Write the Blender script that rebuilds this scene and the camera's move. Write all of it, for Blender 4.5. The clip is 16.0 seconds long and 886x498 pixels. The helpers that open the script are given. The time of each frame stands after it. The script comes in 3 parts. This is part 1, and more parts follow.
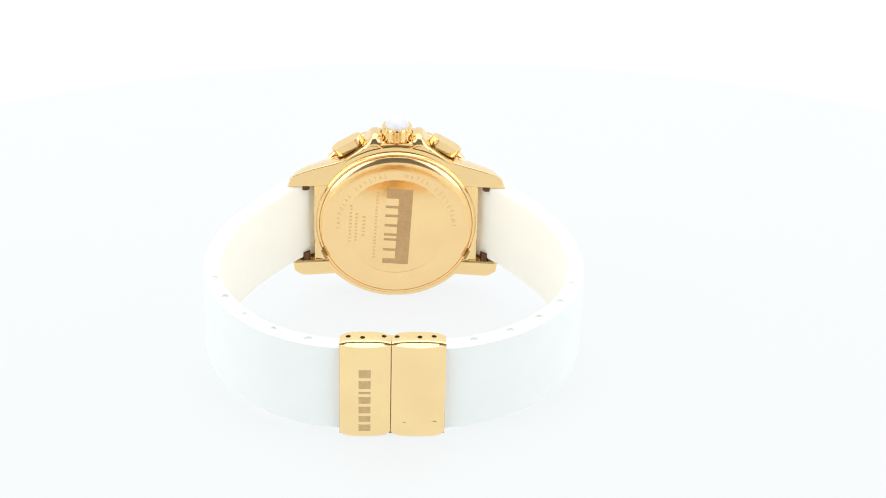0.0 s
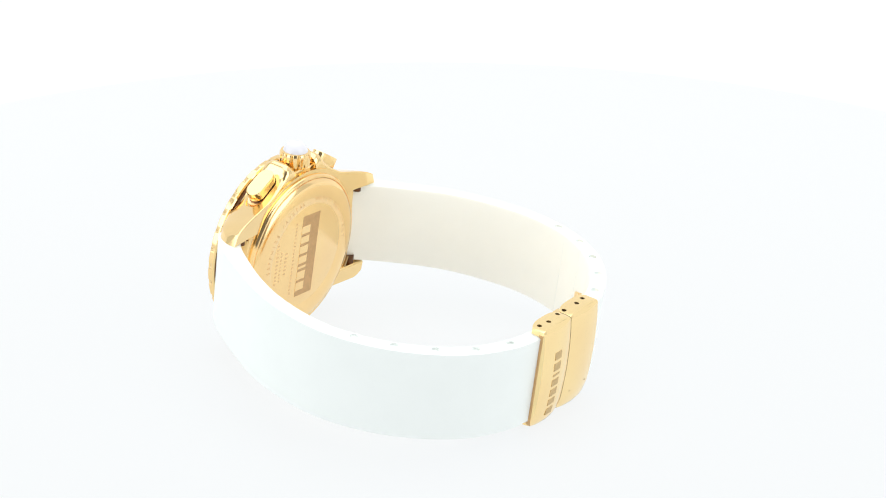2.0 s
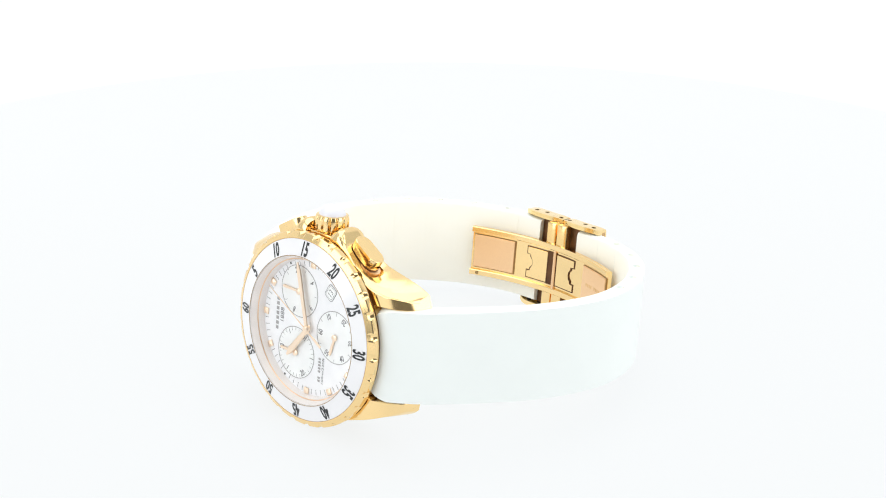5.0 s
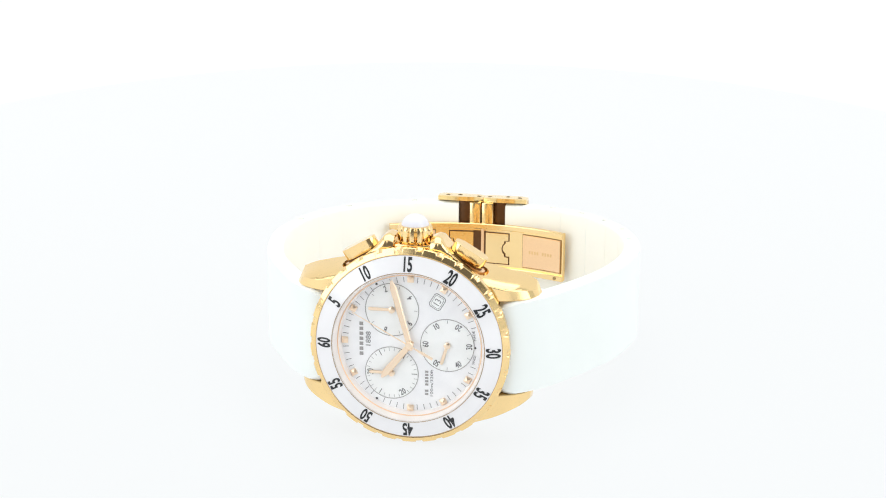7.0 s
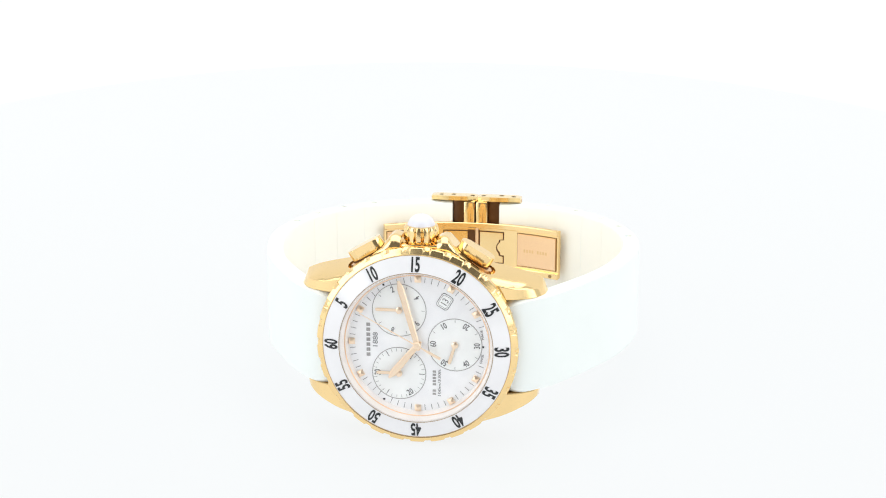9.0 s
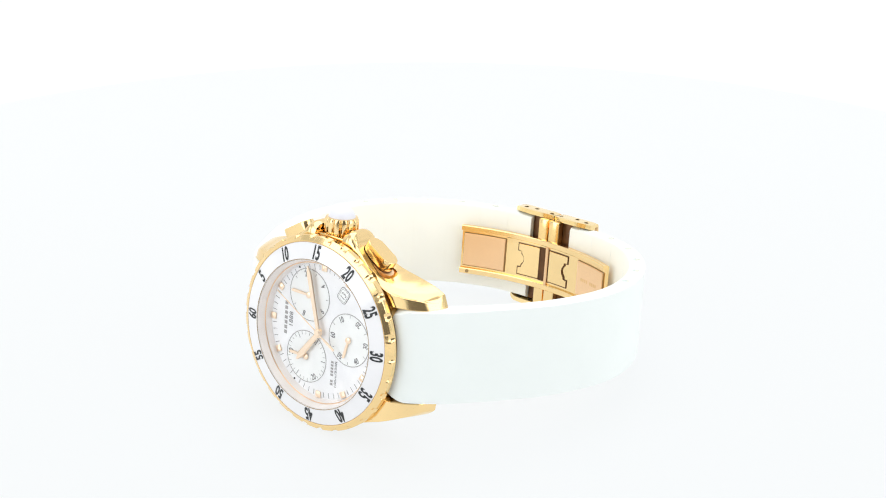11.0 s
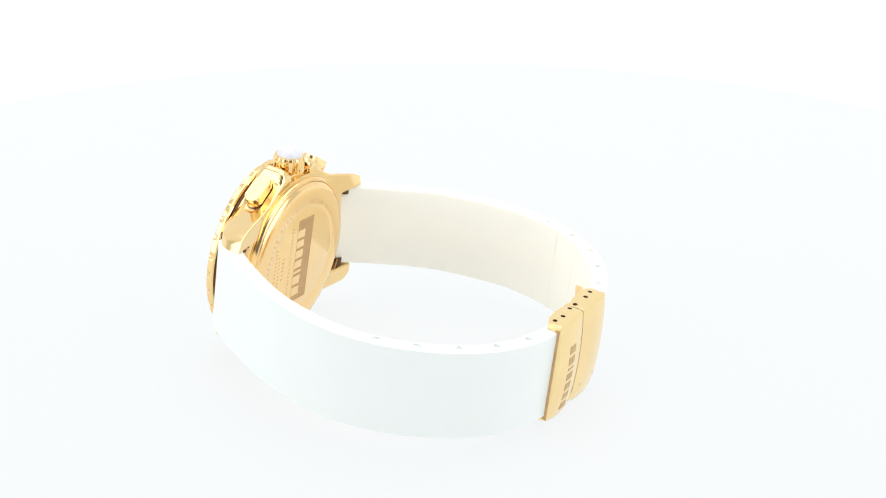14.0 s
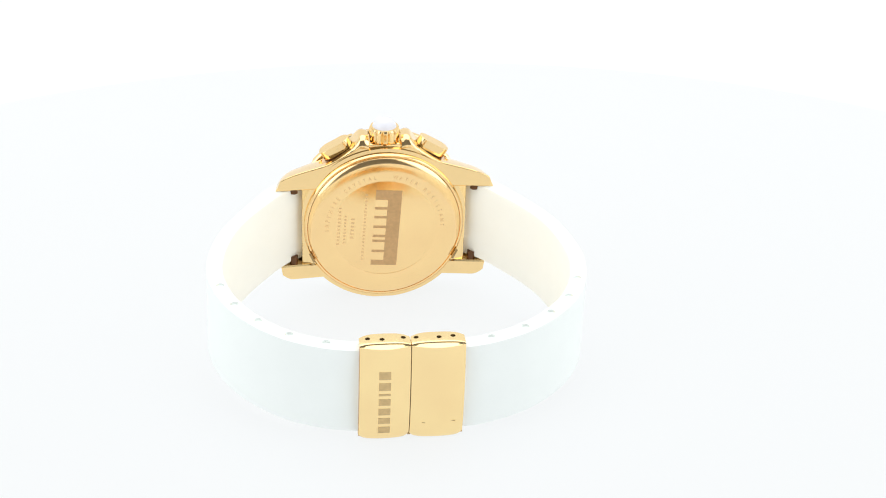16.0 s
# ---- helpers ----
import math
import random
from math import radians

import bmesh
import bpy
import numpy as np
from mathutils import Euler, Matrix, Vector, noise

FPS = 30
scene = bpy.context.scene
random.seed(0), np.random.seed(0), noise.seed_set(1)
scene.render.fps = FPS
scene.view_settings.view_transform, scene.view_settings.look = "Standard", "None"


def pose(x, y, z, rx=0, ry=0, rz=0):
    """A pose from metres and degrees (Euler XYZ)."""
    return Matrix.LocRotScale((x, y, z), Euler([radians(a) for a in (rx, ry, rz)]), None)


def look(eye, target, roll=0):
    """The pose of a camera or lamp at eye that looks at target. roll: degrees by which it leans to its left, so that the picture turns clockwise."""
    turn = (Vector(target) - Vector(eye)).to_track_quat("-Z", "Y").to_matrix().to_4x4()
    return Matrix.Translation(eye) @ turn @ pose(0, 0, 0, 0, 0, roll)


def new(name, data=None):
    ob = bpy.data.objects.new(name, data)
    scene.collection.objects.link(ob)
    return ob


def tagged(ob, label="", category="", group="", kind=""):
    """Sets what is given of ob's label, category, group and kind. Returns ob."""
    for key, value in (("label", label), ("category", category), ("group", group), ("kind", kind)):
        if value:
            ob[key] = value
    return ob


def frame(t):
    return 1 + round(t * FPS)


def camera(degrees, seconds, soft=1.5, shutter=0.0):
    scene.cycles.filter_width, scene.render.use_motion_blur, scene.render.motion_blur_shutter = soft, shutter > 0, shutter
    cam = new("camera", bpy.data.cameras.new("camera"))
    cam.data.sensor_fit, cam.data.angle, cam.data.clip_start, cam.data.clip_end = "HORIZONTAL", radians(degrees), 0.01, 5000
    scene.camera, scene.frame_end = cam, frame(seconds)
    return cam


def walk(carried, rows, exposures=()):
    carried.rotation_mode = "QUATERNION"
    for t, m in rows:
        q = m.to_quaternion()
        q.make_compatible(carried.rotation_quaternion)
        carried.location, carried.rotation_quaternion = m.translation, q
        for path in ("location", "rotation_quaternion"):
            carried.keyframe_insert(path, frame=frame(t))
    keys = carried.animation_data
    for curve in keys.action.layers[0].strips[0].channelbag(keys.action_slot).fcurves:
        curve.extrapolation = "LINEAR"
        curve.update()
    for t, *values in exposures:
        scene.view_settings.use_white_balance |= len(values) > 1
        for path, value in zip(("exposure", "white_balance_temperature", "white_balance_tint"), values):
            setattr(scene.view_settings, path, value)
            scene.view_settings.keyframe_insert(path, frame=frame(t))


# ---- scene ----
# A gold-plated wristwatch with a white strap turns on a white turntable; the camera stands still.
MM = 0.001
GROUND = 0.1745

cam = camera(25.916, 16.0, soft=1.1)
CAM = pose(0, -0.36068, GROUND, 90 - 22.727, 0, -0.687) @ pose(0, 0, 0, 0, 0, 0.06)
walk(cam, [(0.0, CAM), (16.0, CAM)])

# ---------------------------------------------------------------- light
world = bpy.data.worlds.new("studio_air")
scene.world = world
world.use_nodes = True
world.node_tree.nodes["Background"].inputs[0].default_value = (0.95, 0.99, 0.99, 1)
world.node_tree.nodes["Background"].inputs[1].default_value = 0.73


def softbox(name, eye, target, sx, sy, watts, colour=(1, 1, 1)):
    data = bpy.data.lights.new(name, "AREA")
    data.shape, data.size, data.size_y, data.energy, data.color = "RECTANGLE", sx, sy, watts, colour
    ob = new(name, data)
    ob.matrix_world = look(eye, target)
    return ob


softbox("softbox_top", (0.0, 0.05, 0.75), (0, 0, 0), 0.90, 0.90, 3.4, (1.0, 0.99, 0.97))
softbox("softbox_left", (-0.70, -0.42, 0.42), (0, 0, 0.03), 0.75, 0.75, 3.0, (0.98, 0.99, 1.0))
softbox("softbox_right", (0.70, -0.42, 0.42), (0, 0, 0.03), 0.75, 0.75, 3.0, (0.98, 0.99, 1.0))
scene.view_settings.exposure = 0.0

# ---------------------------------------------------------------- materials


def material(name, colour, rough=0.5, metal=0.0, vary=0.0, scale=400.0, bump=0.0, bump_scale=3000.0, coat=0.0, stretch=None, rough_vary=0.0):
    m = bpy.data.materials.new(name)
    m.use_nodes = True
    nt = m.node_tree
    b = nt.nodes["Principled BSDF"]
    b.inputs["Base Color"].default_value = (*colour, 1)
    b.inputs["Roughness"].default_value = rough
    b.inputs["Metallic"].default_value = metal
    b.inputs["Coat Weight"].default_value = coat
    tc = nt.nodes.new("ShaderNodeTexCoord")
    src = tc.outputs["Object"]
    if stretch:
        mp = nt.nodes.new("ShaderNodeMapping")
        mp.inputs["Scale"].default_value = stretch
        nt.links.new(src, mp.inputs["Vector"])
        src = mp.outputs["Vector"]
    if vary or rough_vary:
        n = nt.nodes.new("ShaderNodeTexNoise")
        n.inputs["Scale"].default_value = scale
        n.inputs["Detail"].default_value = 5
        nt.links.new(src, n.inputs["Vector"])
        if vary:
            r = nt.nodes.new("ShaderNodeValToRGB")
            r.color_ramp.elements[0].position, r.color_ramp.elements[1].position = 0.3, 0.7
            r.color_ramp.elements[0].color = (*[c * (1 - vary) for c in colour], 1)
            r.color_ramp.elements[1].color = (*[min(1, c * (1 + vary)) for c in colour], 1)
            nt.links.new(n.outputs["Fac"], r.inputs["Fac"])
            nt.links.new(r.outputs["Color"], b.inputs["Base Color"])
        if rough_vary:
            mr = nt.nodes.new("ShaderNodeMapRange")
            mr.inputs["To Min"].default_value, mr.inputs["To Max"].default_value = max(0.0, rough - rough_vary), rough + rough_vary
            nt.links.new(n.outputs["Fac"], mr.inputs["Value"])
            nt.links.new(mr.outputs["Result"], b.inputs["Roughness"])
    if bump:
        n2 = nt.nodes.new("ShaderNodeTexNoise")
        n2.inputs["Scale"].default_value = bump_scale
        n2.inputs["Detail"].default_value = 3
        nt.links.new(src, n2.inputs["Vector"])
        bp = nt.nodes.new("ShaderNodeBump")
        bp.inputs["Strength"].default_value = bump
        bp.inputs["Distance"].default_value = 0.0001
        nt.links.new(n2.outputs["Fac"], bp.inputs["Height"])
        nt.links.new(bp.outputs["Normal"], b.inputs["Normal"])
    return m


GOLD = material("polished_gold", (0.95, 0.695, 0.345), 0.13, 1.0, vary=0.03, scale=120, rough_vary=0.03)
GOLD_BACK = material("polished_gold_back", (1.0, 0.70, 0.345), 0.16, 1.0, vary=0.035, scale=90, rough_vary=0.06, bump=0.02, bump_scale=600)
GOLD_CLASP = material("polished_gold_clasp", (1.0, 0.75, 0.385), 0.14, 1.0, vary=0.03, scale=90, rough_vary=0.05, bump=0.01, bump_scale=600)
ENGRAVED_PALE = material("engraved_clasp_gold", (0.64, 0.47, 0.24), 0.5, 1.0, vary=0.08, scale=1500)
ROSE_BRUSHED = material("brushed_rose_gold", (0.97, 0.66, 0.40), 0.38, 1.0, vary=0.07, scale=900, stretch=(1, 14, 14), bump=0.06, bump_scale=2500)
ROSE = material("rose_gold", (1.0, 0.79, 0.60), 0.34, 1.0, vary=0.03, scale=300)
ENGRAVED = material("engraved_gold", (0.62, 0.40, 0.20), 0.5, 1.0, vary=0.08, scale=1500)
FAINT = material("shallow_engraving", (0.86, 0.58, 0.29), 0.42, 1.0, vary=0.06, scale=1500)
# Shade inside openings and gaps, put into a dark brown.
CAVITY_SHADE = material("brown_cavity_shade", (0.12, 0.05, 0.016), 0.3, 0.5, vary=0.2, scale=500)
# Dark gold of grooves, marks and rivets; also painted shade in seam and panel gaps.
DARK_MARKS_GAPS = material("dark_gold_marks_gap_shade", (0.42, 0.29, 0.14), 0.55, 1.0, vary=0.08, scale=1500)
FLANGE = material("beige_flange", (0.97, 0.91, 0.88), 0.25, 0.1, vary=0.04, scale=300)
STRAP = material("white_rubber", (0.845, 0.885, 0.87), 0.5, 0.0, vary=0.008, scale=150, bump=0.05, bump_scale=5000)
LINING = material("cream_lining", (0.94, 0.93, 0.855), 0.6, 0.0, vary=0.01, scale=150, bump=0.06, bump_scale=4000)
CERAMIC = material("white_ceramic", (0.85, 0.845, 0.865), 0.08, 0.0, vary=0.015, scale=200, coat=0.5)
PEARL = material("mother_of_pearl", (0.93, 0.935, 0.965), 0.25, 0.0, vary=0.05, scale=220, bump=0.02, bump_scale=900)
SUBDIAL = material("subdial_white", (0.92, 0.935, 0.935), 0.3, 0.0, vary=0.03, scale=260)
CABOCHON = material("white_cabochon", (0.74, 0.74, 0.80), 0.3, 0.0, vary=0.02, scale=300, coat=0.2)
BLACK = material("black_print", (0.02, 0.022, 0.025), 0.35, vary=0.2, scale=800)
RING = material("pale_grey_print", (0.34, 0.33, 0.33), 0.4, vary=0.1, scale=800)
GREY = material("grey_print", (0.17, 0.17, 0.18), 0.4, vary=0.1, scale=800)
HOLE_SHADE = material("hole_shade", (0.03, 0.02, 0.012), 0.6, vary=0.2, scale=800)
DISC = material("glowing_white_disc", (0.055, 0.055, 0.055), 0.7, 0.0, vary=0.02, scale=12, bump=0.01, bump_scale=400)
PANEL_GREY = material("reflection_panel_grey", (0.16, 0.155, 0.15), 0.8, vary=0.1, scale=5)
PAPER = material("glowing_sweep_paper", (0.12, 0.12, 0.12), 0.8, 0.0, vary=0.02, scale=6, bump=0.01, bump_scale=300)


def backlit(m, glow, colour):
    """Give a white surface an added glow that keeps it bright and nearly shadowless."""
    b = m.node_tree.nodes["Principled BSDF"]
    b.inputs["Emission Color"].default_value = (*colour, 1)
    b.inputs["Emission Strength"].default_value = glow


# Disc glow drowns the contact shadow; paper glow replaces lamps on the backdrop.
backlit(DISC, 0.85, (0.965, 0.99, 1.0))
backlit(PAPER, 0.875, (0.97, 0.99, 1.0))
GLASS = bpy.data.materials.new("sapphire_glass")
GLASS.use_nodes = True
_n = GLASS.node_tree.nodes
_l = GLASS.node_tree.links
_n.remove(_n["Principled BSDF"])
_clear, _gloss, _mix = _n.new("ShaderNodeBsdfTransparent"), _n.new("ShaderNodeBsdfGlossy"), _n.new("ShaderNodeMixShader")
_face, _pow, _mad = _n.new("ShaderNodeLayerWeight"), _n.new("ShaderNodeMath"), _n.new("ShaderNodeMath")
_gloss.inputs["Roughness"].default_value = 0.02
_face.inputs["Blend"].default_value = 0.5
_pow.operation, _mad.operation = "POWER", "MULTIPLY_ADD"
_pow.inputs[1].default_value = 2.6
_mad.inputs[1].default_value, _mad.inputs[2].default_value = 0.9, 0.02
_l.new(_face.outputs["Facing"], _pow.inputs[0])
_l.new(_pow.outputs[0], _mad.inputs[0])
_l.new(_mad.outputs[0], _mix.inputs[0])
_l.new(_clear.outputs[0], _mix.inputs[1])
_l.new(_gloss.outputs[0], _mix.inputs[2])
_l.new(_mix.outputs[0], _n["Material Output"].inputs["Surface"])

# ---------------------------------------------------------------- mesh helpers (millimetres in, metres out)


def finish(bm, name, mat, smooth=35.0):
    bmesh.ops.recalc_face_normals(bm, faces=bm.faces)
    for v in bm.verts:
        v.co *= MM
    for f in bm.faces:
        f.smooth = smooth > 0
    if smooth > 0:
        lim = radians(smooth)
        for e in bm.edges:
            if len(e.link_faces) == 2 and e.calc_face_angle(0) > lim:
                e.smooth = False
    me = bpy.data.meshes.new(name)
    bm.to_mesh(me)
    bm.free()
    me.materials.append(mat)
    return me


def part(name, bm, mat, parent, label="", smooth=35.0):
    ob = new(name, finish(bm, name, mat, smooth) if isinstance(bm, bmesh.types.BMesh) else bm)
    if not isinstance(bm, bmesh.types.BMesh) and not ob.data.materials:
        ob.data.materials.append(mat)
    ob.parent = parent
    if label:
        tagged(ob, label)
    return ob


def lathe(profile, segs=96, shape=None, closed=True, bm=None):
    """Turn a profile of (r, z) about z; shape(angle, i, r, z) may change it."""
    bm = bm or bmesh.new()
    rings = []
    for i, (r, z) in enumerate(profile):
        ring = []
        for k in range(segs):
            a = 2 * math.pi * k / segs
            rr, zz = shape(a, i, r, z) if shape else (r, z)
            ring.append(bm.verts.new((rr * math.cos(a), rr * math.sin(a), zz)))
        rings.append(ring)
    n = len(rings)
    for i in range(n if closed else n - 1):
        p, q = rings[i], rings[(i + 1) % n]
        for k in range(segs):
            bm.faces.new((p[k], p[(k + 1) % segs], q[(k + 1) % segs], q[k]))
    return bm


def solid_lathe(profile, segs=96, shape=None, bm=None):
    """A turned solid with capped ends."""
    bm = bm or bmesh.new()
    rings = []
    for i, (r, z) in enumerate(profile):
        rings.append([bm.verts.new(((shape(2 * math.pi * k / segs, i, r, z) if shape else (r, z))[0] * math.cos(2 * math.pi * k / segs),
                                    (shape(2 * math.pi * k / segs, i, r, z) if shape else (r, z))[0] * math.sin(2 * math.pi * k / segs),
                                    (shape(2 * math.pi * k / segs, i, r, z) if shape else (r, z))[1])) for k in range(segs)])
    for p, q in zip(rings, rings[1:]):
        for k in range(segs):
            bm.faces.new((p[k], p[(k + 1) % segs], q[(k + 1) % segs], q[k]))
    bm.faces.new(rings[0][::-1])
    bm.faces.new(rings[-1])
    return bm


def prism(points, z0, z1, bevel=0.0, segs=2, bm=None):
    bm = bm or bmesh.new()
    lo = [bm.verts.new((x, y, z0)) for x, y in points]
    hi = [bm.verts.new((x, y, z1)) for x, y in points]
    n = len(points)
    fs = [bm.faces.new(lo[::-1]), bm.faces.new(hi)]
    fs += [bm.faces.new((lo[i], lo[(i + 1) % n], hi[(i + 1) % n], hi[i])) for i in range(n)]
    if bevel:
        es = list({e for f in fs for e in f.edges})
        bmesh.ops.bevel(bm, geom=es, offset=bevel, segments=segs, affect="EDGES", profile=0.5, clamp_overlap=True)
    return bm


def box(x0, x1, y0, y1, z0, z1, bevel=0.0, bm=None, segs=2):
    return prism([(x0, y0), (x1, y0), (x1, y1), (x0, y1)], z0, z1, bevel, segs, bm)


def rounded(w, h, r, n=6):
    pts = []
    for cx, cy, a0 in ((w / 2 - r, h / 2 - r, 0), (-w / 2 + r, h / 2 - r, 90), (-w / 2 + r, -h / 2 + r, 180), (w / 2 - r, -h / 2 + r, 270)):
        for k in range(n + 1):
            a = radians(a0 + 90 * k / n)
            pts.append((cx + r * math.cos(a), cy + r * math.sin(a)))
    return pts


def moved(bm, m, verts=None):
    bmesh.ops.transform(bm, matrix=m, verts=verts or bm.verts)
    return bm


def merged(*bms):
    out = bmesh.new()
    for b in bms:
        tmp = bpy.data.meshes.new("tmp")
        b.to_mesh(tmp)
        b.free()
        out.from_mesh(tmp)
        bpy.data.meshes.remove(tmp)
    return out


def catmull(points, per=8):
    pts = [Vector(p) for p in points]
    pts = [2 * pts[0] - pts[1]] + pts + [2 * pts[-1] - pts[-2]]
    out = []
    for a, b, c, d in zip(pts, pts[1:], pts[2:], pts[3:]):
        for k in range(per):
            t = k / per
            out.append(0.5 * (2 * b + (c - a) * t + (2 * a - 5 * b + 4 * c - d) * t * t + (3 * b - a - 3 * c + d) * t ** 3))
    out.append(pts[-2])
    return out


def ribbon(path, section, bm=None):
    """Sweep section(i, s) -> list of (across, out) along a path of (x, z); across is y, out is the outward normal."""
    bm = bm or bmesh.new()
    n = len(path)
    rings = []
    for i, p in enumerate(path):
        t = (path[min(i + 1, n - 1)] - path[max(i - 1, 0)]).normalized()
        nx, nz = -t[1], t[0]
        rings.append([bm.verts.new((p[0] + nx * o, y, p[1] + nz * o)) for y, o in section(i, i / (n - 1))])
    for p, q in zip(rings, rings[1:]):
        m = len(p)
        for k in range(m):
            bm.faces.new((p[k], p[(k + 1) % m], q[(k + 1) % m], q[k]))
    bm.faces.new(rings[0][::-1])
    bm.faces.new(rings[-1])
    return bm


def cut(bm, cutter):
    """The mesh bm with the cutter's volume taken out of it."""
    obs = []
    for b in (bm, cutter):
        bmesh.ops.recalc_face_normals(b, faces=b.faces)
        me = bpy.data.meshes.new("tmp")
        b.to_mesh(me)
        b.free()
        obs.append(new("tmp", me))
    mod = obs[0].modifiers.new("cut", "BOOLEAN")
    mod.object, mod.operation, mod.solver = obs[1], "DIFFERENCE", "EXACT"
    bpy.context.view_layer.update()
    dg = bpy.context.evaluated_depsgraph_get()
    me = bpy.data.meshes.new_from_object(obs[0].evaluated_get(dg))
    out = bmesh.new()
    out.from_mesh(me)
    for o in obs:
        d = o.data
        bpy.data.objects.remove(o)
        bpy.data.meshes.remove(d)
    bpy.data.meshes.remove(me)
    return out


def lettering(text, height, width=1.0, depth=0.04, bold=0.0):
    """Flat raised letters of the given height in mm, centred on the origin, reading along x."""
    cu = bpy.data.curves.new("text", "FONT")
    cu.body, cu.align_x, cu.align_y, cu.size = text, "CENTER", "CENTER", 1.0
    cu.extrude, cu.offset, cu.resolution_u = 0.02, bold, 3
    ob = new("text", cu)
    bpy.context.view_layer.update()
    me = bpy.data.meshes.new_from_object(ob.evaluated_get(bpy.context.evaluated_depsgraph_get()))
    bm = bmesh.new()
    bm.from_mesh(me)
    bpy.data.objects.remove(ob)
    bpy.data.curves.remove(cu)
    bpy.data.meshes.remove(me)
    xs, ys = [v.co.x for v in bm.verts], [v.co.y for v in bm.verts]
    cx, cy, k = (min(xs) + max(xs)) / 2, (min(ys) + max(ys)) / 2, height / (max(ys) - min(ys))
    for v in bm.verts:
        v.co = ((v.co.x - cx) * k * width, (v.co.y - cy) * k, depth if v.co.z > 0 else 0)
    return bm


def turn_z(deg):
    return Matrix.Rotation(radians(deg), 4, "Z")


def at(x, y, z, deg=0.0):
    return Matrix.Translation((x, y, z)) @ turn_z(deg)


# ---------------------------------------------------------------- setting
def build_setting():
    bm = bmesh.new()
    prof = [(-3.0, -0.003), (0.55, -0.003)]
    prof += [(0.55 + 0.6 * math.sin(radians(a)), -0.003 + 0.6 * (1 - math.cos(radians(a)))) for a in range(10, 91, 10)]
    prof += [(1.15, 2.6)]
    rows = [[bm.verts.new((x / MM, y / MM, z / MM)) for x in (-4.0, -1.0, 0.0, 1.0, 4.0)] for y, z in prof]
    for p, q in zip(rows, rows[1:]):
        for k in range(4):
            bm.faces.new((p[k], p[k + 1], q[k + 1], q[k]))
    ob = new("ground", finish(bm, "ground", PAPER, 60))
    tagged(ob, "seamless white paper sweep with added glow, curving up behind turntable", "backdrop", kind="structure")
    mod = ob.modifiers.new("thick", "SOLIDIFY")
    mod.thickness, mod.offset = 0.002, -1
    # Unseen panel added behind the camera; the gold mirrors it as dark tones.
    wall = new("reflection_panel", finish(box(-700, 700, -1230, -1200, 0, 1650), "reflection_panel", PANEL_GREY, 0))
    tagged(wall, "unseen grey panel added behind the camera to darken gold reflections", "wall", kind="structure")
    return ob


def build_turntable():
    bm = solid_lathe([(203, -3), (204.5, -2.5), (205, -1.6), (204.6, -0.5), (203.6, 0.0)], 160)
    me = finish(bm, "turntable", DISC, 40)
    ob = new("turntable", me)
    tagged(ob, "round white matte display turntable with added glow, carrying the wristwatch", "turntable")
    return ob


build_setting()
turntable = build_turntable()

# ---------------------------------------------------------------- the watch
# Its own space: x towards six o'clock, y towards the crown, z out of the dial.
watch = new("wristwatch")
watch.empty_display_size = 0.01
tagged(watch, "gold-plated chronograph wristwatch with white rubber strap, standing on its side", "wristwatch")
WATCH = Matrix(((-0.99964956, 0.02101035, -0.01610372, -0.00575705),
                (-0.01859289, -0.12423522, 0.99207858, 0.03735863),
                (0.01884327, 0.99203033, 0.12458233, -0.15521712 + GROUND),
                (0, 0, 0, 1)))


def minute(m):
    """Direction of a minute mark in the watch's space, degrees."""
    return 180 - 6 * m


def pusher_frame(sx):
    """Pusher space: x along the pusher, y across it, z outwards from the case."""
    d = Vector((sx * 0.506, 0.863, 0))
    t = Vector((0.863, -sx * 0.506, 0))
    return Matrix(((t.x, 0, d.x, d.x * 17.0 + 0.3 * sx), (t.y, 0, d.y, d.y * 17.0), (0, 1, 0, -6.3), (0, 0, 0, 1)))


